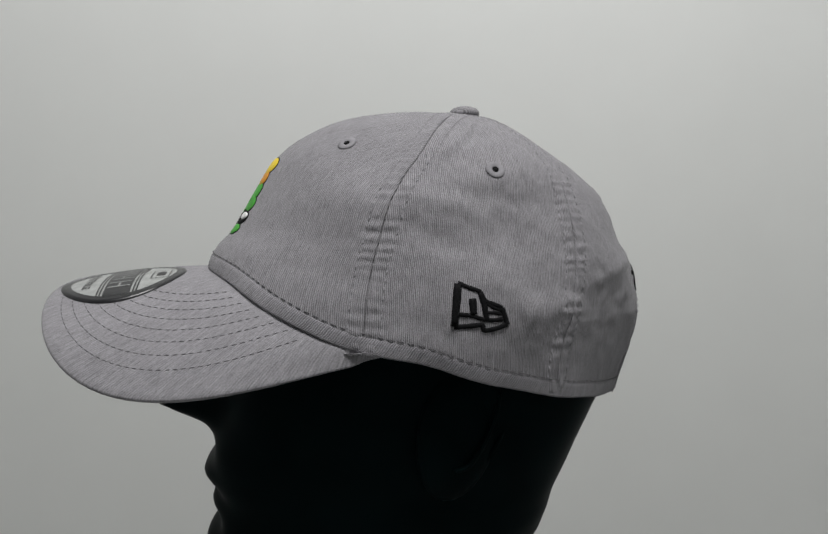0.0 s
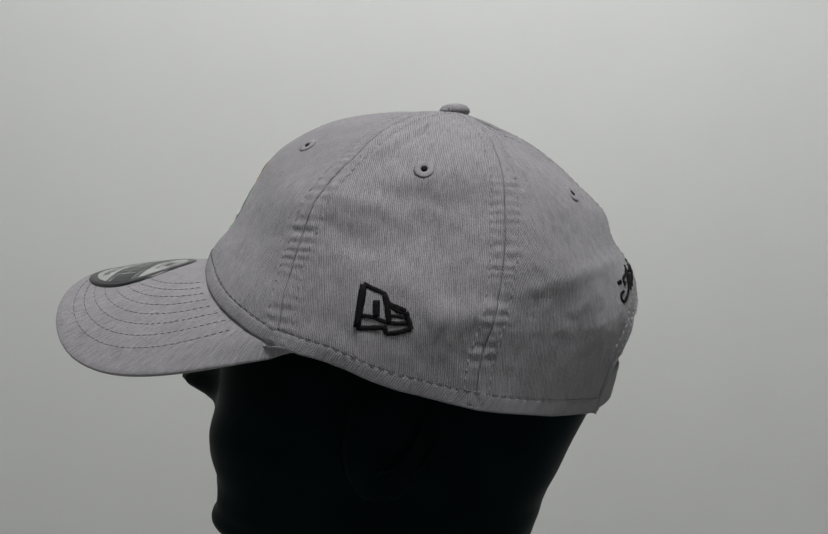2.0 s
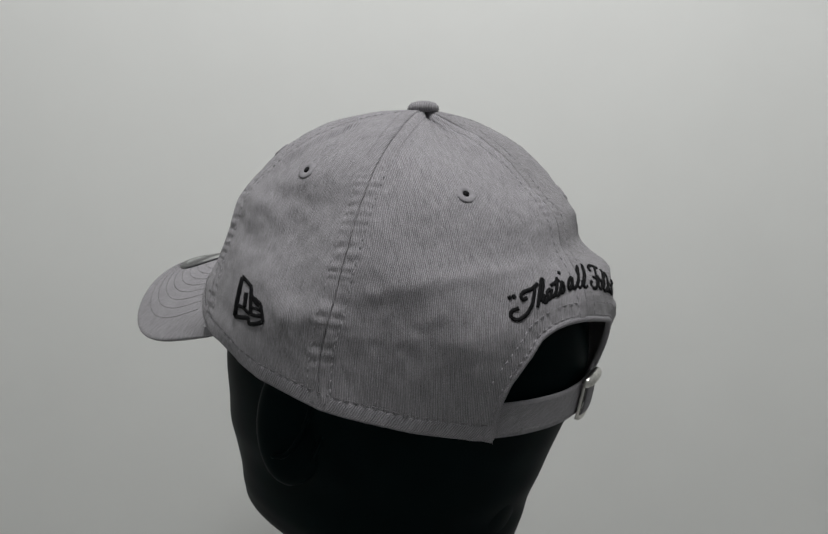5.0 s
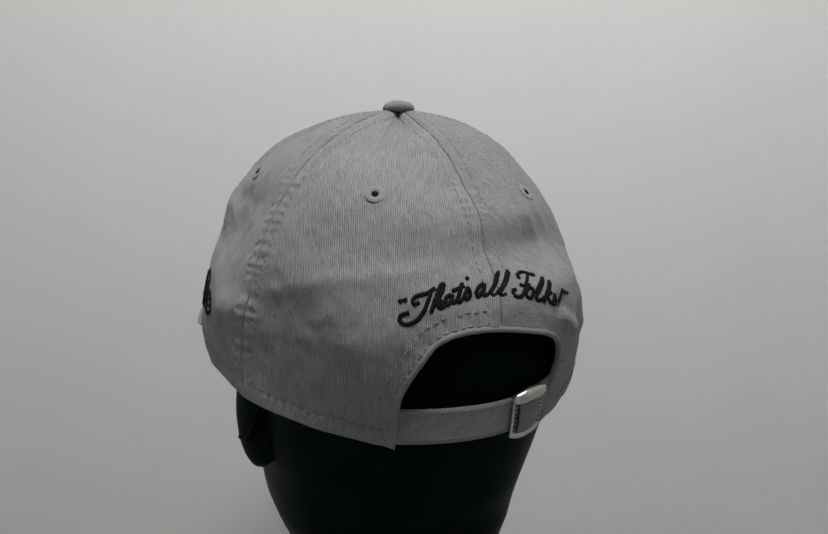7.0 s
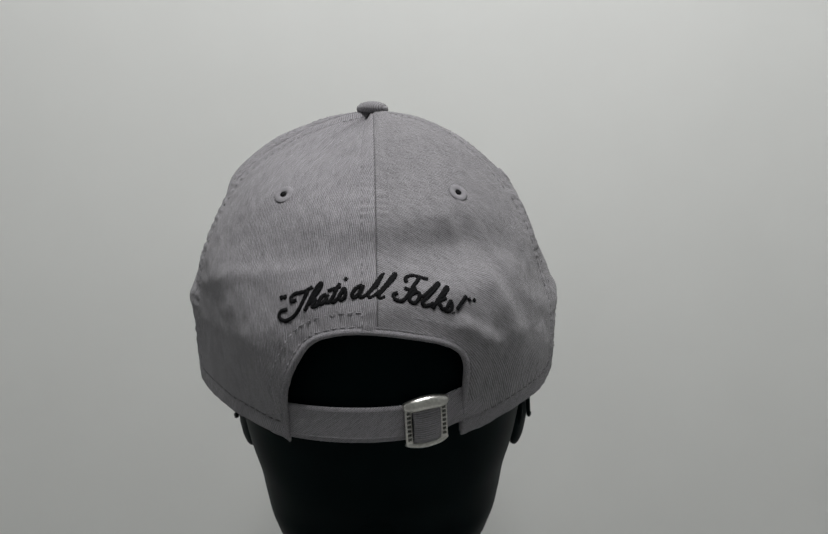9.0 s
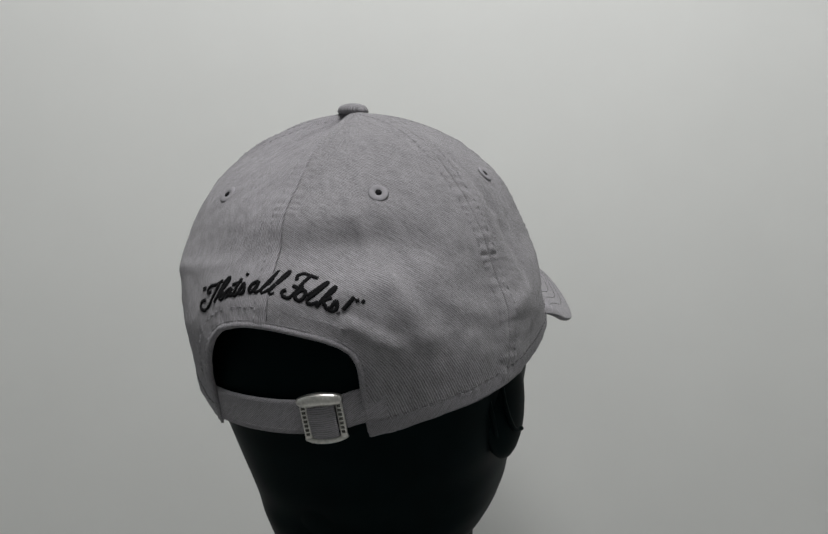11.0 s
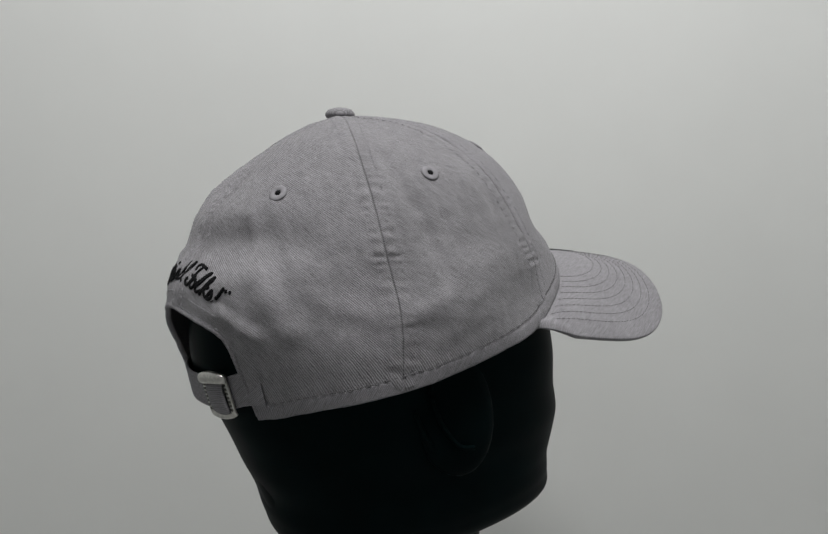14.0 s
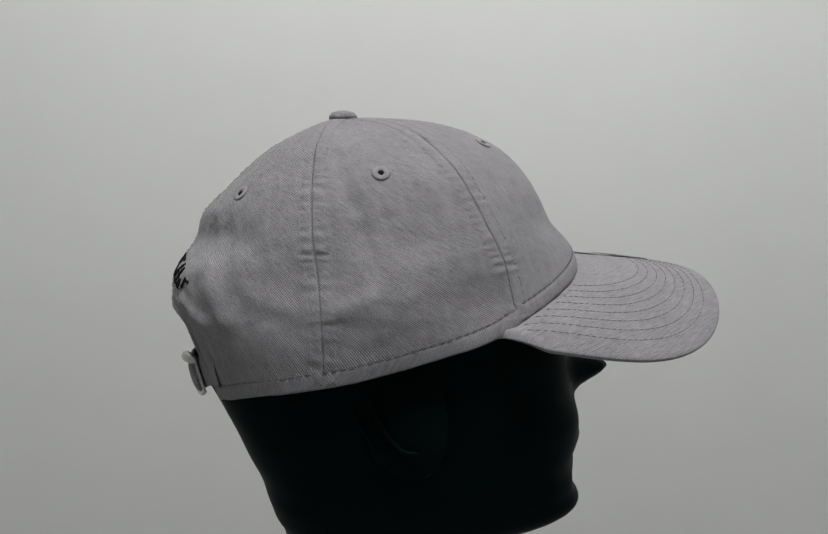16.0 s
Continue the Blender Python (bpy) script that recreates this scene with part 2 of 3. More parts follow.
# folds of the cloth: from (heading, v) to (heading, v), width in degrees, height in mm
FOLDS = [
    # above the opening's far corner and down to the hem
    (-156, 0.55, -148, 0.72, 2.6, 0.9), (-148, 0.72, -137.5, 0.86, 3.0, 1.15), (-151, 0.56, -142, 0.70, 2.8, -0.5), (-142, 0.70, -134, 0.80, 3.0, -0.7),
    (-157, 0.815, -147, 0.868, 2.2, 0.9), (-158, 0.785, -147, 0.832, 2.0, -0.6), (-150, 0.82, -151, 0.93, 2.2, 0.8),
    # beside the seam over the far ear
    (-103.5, 0.40, -96.5, 0.55, 3.0, -0.8), (-96.5, 0.55, -91, 0.73, 3.0, -0.9), (-107, 0.42, -101, 0.62, 2.5, 0.6), (-102, 0.815, -93.5, 0.784, 2.2, 1.0),
    (-128, 0.784, -117.5, 0.816, 2.8, 0.9), (-124, 0.83, -112, 0.86, 3.0, -0.5), (-71, 0.48, -82, 0.62, 4.0, 0.45),
    # over the near ear
    (83, 0.26, 70, 0.44, 2.0, -0.8), (79, 0.27, 64, 0.43, 2.2, 0.7), (58, 0.596, 73, 0.652, 2.8, -0.8), (62, 0.53, 80, 0.575, 2.6, 0.6), (74, 0.512, 96, 0.555, 2.2, -0.4),
    (82, 0.72, 92, 0.796, 3.0, 0.8), (92, 0.80, 106, 0.80, 3.0, 0.85), (89, 0.60, 97, 0.745, 3.4, -0.75), (60, 0.86, 74, 0.90, 3.0, 0.6),
    # the rear panel
    (116, 0.752, 143, 0.70, 2.2, 0.5), (143, 0.70, 158, 0.688, 2.0, 0.4), (120, 0.79, 150, 0.74, 4.0, -0.4), (142, 0.848, 153, 0.83, 3.0, 0.4), (148, 0.88, 146, 0.97, 4.0, 0.5),
    # the front
    (30, 0.60, 46, 0.80, 7.0, -0.4), (20, 0.85, 40, 0.88, 4.0, 0.3), (-30, 0.62, -46, 0.82, 7.0, -0.35),
]


def wrinkle(theta, v):
    """Soft folds and dents of the washed cloth."""
    q = Vector((math.cos(radians(theta)) * 2.2, math.sin(radians(theta)) * 2.2, v * 3.0))
    a = noise.noise(q * 1.7) * 0.0006 + noise.noise(q * 4.5 + Vector((5, 2, 1))) * 0.00045 + noise.noise(q * 10 + Vector((1, 7, 3))) * 0.00035 + noise.noise(q * 24 + Vector((4, 1, 9))) * 0.00016
    a *= min(1.0, v * 3.0) * (0.5 if abs(theta) < 50 else 1.0)
    for t0, v0, t1, v1, wide, high in FOLDS:
        if abs(theta - (t0 + t1) / 2) > abs(t1 - t0) / 2 + 2.6 * wide or high == 0:
            continue
        dx, dy = t1 - t0, (v1 - v0) * 110
        px, py = theta - t0, (v - v0) * 110
        k = max(0.0, min(1.0, (px * dx + py * dy) / (dx * dx + dy * dy)))
        d2 = (px - k * dx) ** 2 + (py - k * dy) ** 2
        a += high * 0.001 * math.exp(-d2 / (wide * wide))
    return a


def crown(theta, v, lift=0.0):
    p = crown_raw(theta, v)
    e = 0.004
    du = crown_raw(theta + 0.6, v) - crown_raw(theta - 0.6, v)
    dv = crown_raw(theta, min(1, v + e)) - crown_raw(theta, max(0.002, v - e))
    n = dv.cross(du)
    n = n.normalized() if n.length > 1e-12 else Vector((0, 0, 1))
    if n.dot(p - Vector((XC, 0, -0.05))) < 0:
        n = -n
    return p + n * (lift + wrinkle(theta, v)), n


HEM = spline([-156, -147, -127, -107, -92, -76, -61, -46, -31, -15, 0, 16, 33, 40.7, 47, 56, 65, 77, 91, 101, 117, 133, 143, 154],
             [-.0908, -.0886, -.0820, -.0767, -.0724, -.0665, -.0607, -.0512, -.0420, -.0345, -.0325, -.0350, -.0456, -.0510, -.0551, -.0586, -.0614, -.0680, -.0738, -.0777, -.0822, -.0864, -.0883, -.0907])


def hem_z(theta):
    return HEM(theta)


def v_at(theta, z):
    lo, hi = 0.2, 1.0
    for _ in range(26):
        mid = (lo + hi) / 2
        if crown_raw(theta, mid).z > z:
            lo = mid
        else:
            hi = mid
    return lo


ARCH = spline([153.3, 153.7, 154.3, 155.2, 156.8, 158.7, 161.2, 163.2, 165.6, 169.4, 175.3, 181.3, 189, 196.6, 200.8, 203.0, 204.2, 204.9, 205.7, 206.6, 207.6],
              [-.0916, -.0850, -.0775, -.0720, -.0668, -.0622, -.0570, -.0530, -.0504, -.0485, -.0474, -.0477, -.0493, -.0518, -.0548, -.0580, -.0625, -.0690, -.0765, -.0835, -.0905])
GAP_L, GAP_R = 153.3, -152.4


def v_end(theta):
    if theta > GAP_L:
        return v_at(theta, ARCH(theta))
    if theta < GAP_R:
        return v_at(theta, ARCH(theta + 360))
    return v_at(theta, hem_z(theta))


seam_front_left = spline([0, 0.25, 0.39, 0.48, 0.59, 0.72, 0.83, 1], [60.4, 60.4, 59.2, 56, 53.6, 52, 52, 52])
seam_front_right = spline([0, 0.23, 0.39, 0.49, 0.61, 0.735, 0.86, 1], [-52, -52.5, -55.6, -56, -54.7, -52.7, -51.9, -51.5])
seam_back_left = spline([0, 0.23, 0.41, 0.56, 0.77, 0.94, 1], [119, 118.3, 115, 112.3, 108.2, 102.5, 102])
seam_back_right = spline([0, 0.3, 0.56, 0.65, 0.8, 0.93, 1], [-118, -115.8, -111.6, -110.2, -107.4, -106.6, -106.4])


def seam_rear(v): return 181.0


def seam_rear_low(v): return -179.0


PANELS = [
    ("front_panel", seam_front_right, seam_front_left, 90),
    ("side_panel", seam_front_left, seam_back_left, 50),
    ("side_panel", seam_back_right, seam_front_right, 50),
    ("back_panel", seam_back_left, seam_rear, 66),
    ("back_panel", seam_rear_low, seam_back_right, 66),
]


def panel_mesh(a, b, cols):
    bm = bmesh.new()
    rows, uvs = [], []
    ps = [0.0, 0.004, 0.009, 0.016, 0.028, 0.04] + list(np.linspace(0.05, 0.95, cols)) + [0.96, 0.972, 0.984, 0.991, 0.996, 1.0]
    gaps = []
    for gap in (GAP_L, GAP_R):
        lo, hi = a(1.0), b(1.0)
        k = (gap - lo) / (hi - lo)
        if 0.05 < k < 0.95:
            gaps.append(k)
    for k in gaps:
        ps = sorted([p for p in ps if abs(p - k) > 0.012] + [k - 0.003, k, k + 0.003])
    # more columns where the opening's edge is steep
    steep = [t for t in list(np.arange(153.6, 166, 0.35)) + list(np.arange(-163, -152.6, 0.35))]
    for t in steep:
        k = (t - a(1.0)) / (b(1.0) - a(1.0))
        if 0.05 < k < 0.95:
            ps.append(k)
    thin = []
    for p in sorted(float(p) for p in ps):
        if not thin or p - thin[-1] > 0.0028 or p < 0.03 or p > 0.965:
            thin.append(p)
    ps = thin
    nv = 160
    for p in ps:
        row, uv = [], []
        arc = None
        ve = 1.0
        for _ in range(5):
            ve = v_end(a(ve) + (b(ve) - a(ve)) * p)
        mid = None
        for j in range(nv + 1):
            f = j / nv
            v = 0.006 + (ve - 0.006) * f
            th = a(v) + (b(v) - a(v)) * p
            edge = min(p, 1 - p) * abs(b(v) - a(v)) * crown_width(v)
            sink = -0.00042 * math.exp(-(edge / 0.0003) ** 2) + 0.0004 * math.exp(-((edge - 0.0024) / 0.0026) ** 2)
            # puckers along the seam
            calm = 0.0 if abs(th) > 150 and v > 0.55 else 1.0
            sink += calm * 0.00034 * math.sin(v * 260 + 5 * noise.noise(Vector((v * 14, th * 0.03, 1.0)))) * (0.7 + 1.2 * noise.noise(Vector((v * 22, th * 0.05, 3.0)))) * math.exp(-((edge - 0.0032) / 0.0030) ** 2) * min(1, max(0, v - 0.3) * 5)
            q, n = crown(th, v, sink)
            row.append(q)
            uv.append(((p - 0.5) * abs(b(v) - a(v)) * crown_width(v), -v * 0.16))
        rows.append(row)
        uvs.append(uv)
    grid(bm, rows, uvs)
    return bm


def stitches(bm, pts, normals, dash=0.0017, gap=0.0012, r=0.00018, raise_by=0.00002):
    """Short thread dashes along a line."""
    acc, on, start = 0.0, True, 0
    cur, curn = [pts[0]], [normals[0]]
    for i in range(1, len(pts)):
        acc += (pts[i] - pts[i - 1]).length
        cur.append(pts[i])
        curn.append(normals[i])
        if acc >= (dash if on else gap):
            if on and len(cur) > 1:
                k = len(cur) // 2
                line = [cur[0] - curn[0] * r * 0.6, cur[k] + curn[k] * (r * 0.5 + raise_by), cur[-1] - curn[-1] * r * 0.6]
                tube(bm, line, r, 5, normals=[curn[0], curn[k], curn[-1]])
            acc, on, cur, curn = 0.0, not on, [pts[i]], [normals[i]]


def crown_line(thetas, vs, lift):
    out = [crown(t, v, lift) for t, v in zip(thetas, vs)]
    return [o[0] for o in out], [o[1] for o in out]


def build_cap():
    cap = new("baseball_cap")
    tagged(cap, "lilac-grey washed cotton baseball cap with curved brim on a black head", "cap")
    shells = []
    for name, a, b, cols in PANELS:
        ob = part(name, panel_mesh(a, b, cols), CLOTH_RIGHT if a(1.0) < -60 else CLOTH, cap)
        so = ob.modifiers.new("cloth", "SOLIDIFY")
        so.thickness, so.offset = 0.0011, -1
        shells.append(ob)
    # stitch rows beside each seam
    for seam, sides in ((seam_front_left, (-1, 1)), (seam_front_right, (-1, 1)), (seam_back_left, (-1, 1)), (seam_back_right, (-1, 1)), (seam_rear, (-1, 1))):
        ve = v_end((seam(1.0) + 180) % 360 - 180)
        for sgn in sides:
            vs = np.linspace(0.12, ve - 0.01, 500)
            th = [seam(v) + sgn * 0.0056 / crown_width(v) for v in vs]
            bm = bmesh.new()
            stitches(bm, *crown_line(th, vs, 0.00015))
            part("seam_stitching", bm, THREAD, cap)
    build_hem(cap)
    build_sticker(build_brim(cap))
    build_button(cap)
    build_eyelets(cap)
    build_strap(cap)
    build_embroidery(cap)
    return cap


def build_hem(cap):
    # folded band along the lower edge, from one side of the opening round the front to the other
    ths = list(np.linspace(GAP_R + 0.3, GAP_L - 0.3, 260))
    bm = bmesh.new()
    rows, uvs, arc, last = [], [], 0.0, None
    for t in ths:
        z0 = hem_z(t)
        # wider and rolled where it meets the brim
        front = math.exp(-(t / 62) ** 4)
        high = 0.0058
        fat = 0.0003 + 0.0002 * front
        row = []
        for f, l in ((1.0, 0.0001), (0.94, fat * 0.8), (0.65, fat * 0.9), (0.3, fat * 1.0), (0.06, fat * 0.8), (-0.05, 0.0002), (-0.05, -0.0016), (0.1, -0.0022)):
            row.append(crown(t, v_at(t, z0 + high * f), l)[0])
        if last is not None:
            arc += (row[3] - last).length
        last = row[3]
        rows.append(row)
        uvs.append([(arc, 0.001 * k) for k in range(len(row))])
    grid(bm, rows, uvs)
    part("hem_band", bm, CLOTH_EDGE, cap, "folded twill band round the cap's lower edge")
    bm = bmesh.new()
    t2 = np.linspace(GAP_R + 1, GAP_L - 1, 1800)
    vs = [v_at(t, hem_z(t) + 0.0066) for t in t2]
    stitches(bm, *crown_line(t2, vs, 0.0003), dash=0.0020, gap=0.0014, r=0.00019)
    part("hem_stitching", bm, DARK_THREAD, cap)
    # binding round the opening
    heads = list(np.linspace(GAP_L + 0.12, 158, 30)) + list(np.linspace(158.4, 202.6, 80)) + list(np.linspace(203, 207.3, 30))
    loop = [(t if t <= 180 else t - 360, ARCH(t)) for t in heads]
    cen = Vector((-0.10, 0.0, -0.080))
    base = [crown(t, v_at(t, z), 0.0) for t, z in loop]
    rows, uvs, line = [], [], []
    for i, (p, n) in enumerate(base):
        a, b = base[max(0, i - 2)][0], base[min(len(base) - 1, i + 2)][0]
        away = n.cross((b - a).normalized())
        if away.dot(p - cen) < 0:
            away = -away
        away.normalize()
        k = i / (len(base) - 1)
        wide = 0.0020
        row = [p + away * d * wide + n * l for d, l in ((1.0, -0.0002), (0.8, 0.0003), (0.4, 0.0006), (0.05, 0.0005), (-0.2, -0.0002), (-0.2, -0.0012), (0.1, -0.0018))]
        rows.append(row)
        line.append((p, away, n))
        uvs.append([(i * 0.0012, 0.0015 * k2) for k2 in range(len(row))])
    bm = bmesh.new()
    grid(bm, rows, uvs)
    part("opening_binding", bm, CLOTH_EDGE, cap, "twill binding round the rear opening")
    for d in (0.0024, 0.0072):
        high = [q for q in line if q[0].z > -0.084]
        fine = smooth_line([p + w * d + n * 0.0002 for p, w, n in high], 10)
        nn = [high[min(len(high) - 1, i // 10)][2] for i in range(len(fine))]
        bm = bmesh.new()
        stitches(bm, fine, nn)
        part("opening_stitching", bm, THREAD, cap)


# ---------------------------------------------------------------- the brim
TIP, REAR, HALF, POW_X, POW_Y = 0.1517, 0.030, 0.0807, 3.3, 4.8
BRIM_YAW, BRIM_Y = -0.82, -0.0074


def brim_place(x, y, lift=0.0):
    """A place on the brim's arched top, from its plan."""
    def height(x, y):
        return -0.0330 - (x - 0.0932) * 0.0639 - 0.567 * (x - 0.0932) ** 2 - (3.80 + 16.7 * (x - 0.09)) * 0.0025 * abs(y / 0.05) ** 3.11 + 0.001 * y - 0.0069 * y * (x - 0.09)
    e = 0.0005
    n = Vector((-(height(x + e, y) - height(x - e, y)) / (2 * e), -(height(x, y + e) - height(x, y - e)) / (2 * e), 1)).normalized()
    q = Vector((x - 0.03, y, height(x, y))) + n * lift
    turn = pose(0.03, BRIM_Y, 0, 0, 0, BRIM_YAW)
    return turn @ q, (turn.to_3x3() @ n)


def brim_plan(a, inset=0.0):
    c, s = math.cos(radians(a)), math.sin(radians(a))
    return REAR + (TIP - inset - REAR) * abs(c) ** (2 / POW_X), (HALF - inset) * math.copysign(abs(s) ** (2 / POW_Y), s)


def to_plan(p):
    q = pose(0.03, BRIM_Y, 0, 0, 0, BRIM_YAW).inverted() @ p
    return q.x + 0.03, q.y


def brim_outline():
    """The outer edge by heading: heading, reach, height."""
    pts = [brim_place(*brim_plan(a))[0] for a in np.linspace(-90, 90, 361)]
    rows = sorted((math.degrees(math.atan2(p.y, p.x - XC)), math.hypot(p.x - XC, p.y), p.z) for p in pts)
    return [np.array(c) for c in zip(*rows)]


OUT_T, OUT_R, OUT_Z = brim_outline()
HEM_T = np.linspace(-75, 75, 301)
HEM_R = np.array([(crown_raw(t, v_at(t, hem_z(t))) - Vector((XC, 0, 0))).xy.length for t in HEM_T])
BRIM_L, BRIM_R = 58.0, -60.5     # headings at which the brim runs out into the hem


def brim_top(t, f):
    """Heading t in degrees, f: 0 at the crown, 1 at the edge."""
    ri, ro = np.interp(t, HEM_T, HEM_R) - 0.0015, np.interp(t, OUT_T, OUT_R)
    zi, zo = hem_z(t) - 0.0004, np.interp(t, OUT_T, OUT_Z)
    k = max(0.0, min(1.0, (BRIM_L - t if t > 0 else t - BRIM_R) / 9))
    k = k * k * (3 - 2 * k)
    ri, zi = ri - 0.002 * (1 - k), zi - 0.0003 * (1 - k)
    ro, zo = ri + max(0.0005, ro - ri) * k, zi + (zo - zi) * k
    r = ri + (ro - ri) * f
    side = min(1.0, abs(t) / 50)
    z = zi + (zo - zi) * f + 4 * f * (1 - f) * (0.0012 + 0.0016 * side)
    return Vector((XC + r * math.cos(radians(t)), r * math.sin(radians(t)), z))


def brim_skin(t, f, lift=0.0):
    p = brim_top(t, f)
    n = (brim_top(t, f + 0.02) - brim_top(t, f - 0.02)).cross(brim_top(t + 0.4, f) - brim_top(t - 0.4, f))
    n = n.normalized()
    if n.z < 0:
        n = -n
    return p + n * lift, n


def on_brim(x, y, lift=0.0):
    """The brim over a place of the plan."""
    t = math.degrees(math.atan2(y, x - XC))
    ri, ro = np.interp(t, HEM_T, HEM_R) - 0.0015, np.interp(t, OUT_T, OUT_R)
    return brim_skin(t, (math.hypot(x - XC, y) - ri) / max(1e-5, ro - ri), lift)


def build_brim(cap):
    bm = bmesh.new()
    rows, uvs = [], []
    ts = [BRIM_R + (BRIM_L - BRIM_R) * (0.5 - 0.5 * math.cos(math.pi * k / 150)) for k in range(151)]
    for t in ts:
        top = [brim_skin(t, f)[0] for f in np.linspace(0, 0.985, 26)]
        rim = [brim_skin(t, f, l)[0] for f, l in ((0.996, -0.0003), (1.0, -0.0012), (0.998, -0.0022))]
        low = [brim_skin(t, f, -0.0028)[0] for f in np.linspace(0.985, 0, 14)]
        row = top + rim + low
        rows.append(row)
        uvs.append([(p.y, p.x) for p in row])
    grid(bm, rows, uvs)
    brim = part("brim", bm, CLOTH_BRIM, cap, "curved stiff brim covered in twill")
    # concentric stitch rows
    for k in range(8):
        bm = bmesh.new()
        ins = 0.0066 + 0.0037 * k
        pts, nn = [], []
        for a in np.linspace(-89.5, 89.5, 1000):
            x, y = brim_plan(a, ins)
            q = brim_place(x, y)[0]
            t = math.degrees(math.atan2(q.y, q.x - XC))
            if not BRIM_R < t < BRIM_L or math.hypot(q.x - XC, q.y) < np.interp(t, HEM_T, HEM_R) + 0.0012:
                continue
            p, n = on_brim(q.x, q.y, 0.0001)
            pts.append(p)
            nn.append(n)
        stitches(bm, pts, nn, dash=0.0016, gap=0.0011, r=0.00013)
        part("brim_stitching", bm, DARK_THREAD, brim)
    return brim


def brim_patch(bm, cells, lift):
    """Small flat pieces on the brim: rows of plan points."""
    for row in cells:
        bm.faces.new([bm.verts.new(on_brim(x, y, lift)[0]) for x, y in row])


def build_sticker(brim):
    cx, cy, R0, R1 = 0.1240, 0.0095, 0.0244, 0.0208
    bm = bmesh.new()

    def ring(r0, r1, lift, n=72):
        rows = []
        for k in range(n + 1):
            a = k * math.tau / n
            rows.append([on_brim(cx + r * math.cos(a), cy + r * math.sin(a), l)[0] for r, l in ((r0, lift), ((r0 + r1) / 2, lift), (r1, lift), (r1 + 0.0002, lift - 0.0006))])
        grid(bm, rows)
    ring(R1, R0, 0.0006)
    st = part("round_sticker", bm, STICKER_BLACK, brim, "round black and silver size sticker")
    bm = bmesh.new()
    rows = []
    for k in range(49):
        a = k * math.tau / 48
        rows.append([on_brim(cx + r * math.cos(a), cy + r * math.sin(a), 0.0005)[0] for r in np.linspace(0.0002, R1 + 0.0003, 10)])
    grid(bm, rows)
    part("sticker_face", bm, STICKER_SILVER, st, "silver face of the sticker")

    def strip(x0, x1, mat, name, lift, y0=None, y1=None):
        bm = bmesh.new()
        rows = []
        for f in np.linspace(0, 1, 40):
            row = []
            for x in np.linspace(x0, x1, 4):
                h = math.sqrt(max(0, R1 * R1 - x * x))
                lo, hi = (-h if y0 is None else y0), (h if y1 is None else y1)
                row.append(on_brim(cx + x, cy + lo + (hi - lo) * f, lift)[0])
            rows.append(row)
        grid(bm, rows)
        part(name, bm, mat, st)
    strip(-0.0052, 0.0052, STICKER_BLACK, "black_band", 0.0007)
    for x in (-0.0075, -0.0063, 0.0063, 0.0075):
        strip(x - 0.0003, x + 0.0003, STICKER_BLACK, "band_line", 0.0007)
    # plain strokes for the large lettering in the band
    for y in (-0.013, -0.0085, -0.004, 0.0005, 0.005, 0.0095, 0.014):
        strip(-0.0042, 0.0042, STICKER_SILVER, "letter_bar", 0.00085, y - 0.0003, y + 0.0003)
    for y in (-0.011, 0.0028, 0.012):
        strip(-0.0003, 0.0003, STICKER_SILVER, "letter_bar", 0.00085, y - 0.0016, y + 0.0016)
    # a small framed mark near the crown
    for x in (-0.0185, -0.0115):
        strip(x - 0.0002, x + 0.0002, STICKER_BLACK, "mark_frame", 0.0007, -0.004, 0.009)
    for y in (-0.004, 0.009):
        strip(-0.0185, -0.0115, STICKER_BLACK, "mark_frame", 0.0007, y - 0.0002, y + 0.0002)
    for y in (0.0, 0.0025, 0.005):
        strip(-0.0168, -0.0132, STICKER_BLACK, "mark", 0.0007, y - 0.0008, y + 0.0008)
    # the readable word, read from the front
    cu = bpy.data.curves.new("word", "FONT")
    cu.body, cu.size, cu.align_x, cu.offset = "ADJUSTABLE", 0.0042, "CENTER", 0.00008
    tmp = new("word", cu)
    bpy.context.view_layer.update()
    me = bpy.data.meshes.new_from_object(tmp.evaluated_get(bpy.context.evaluated_depsgraph_get()))
    bpy.data.objects.remove(tmp)
    for v in me.vertices:
        v.co = on_brim(cx + 0.0145 - v.co.y, cy + v.co.x, 0.0008)[0]
    bm = bmesh.new()
    bm.from_mesh(me)
    part("lettering", bm, STICKER_BLACK, st, "black printed word on the sticker", smooth=False)


# ---------------------------------------------------------------- embroidery
def skin():
    """The crown as a tree to lay threads on."""
    bm = bmesh.new()
    rows = [[crown(t, v)[0] for v in np.linspace(0.1, 1.0, 80)] for t in np.linspace(-180, 180, 181)]
    grid(bm, rows)
    bm.normal_update()
    tree = BVHTree.FromBMesh(bm)
    bm.free()
    return tree


def lay(tree, start, way, lift):
    p, n, _, _ = tree.ray_cast(Vector(start), Vector(way))
    if n.dot(Vector(way)) > 0:
        n = -n
    return p + n * lift, n


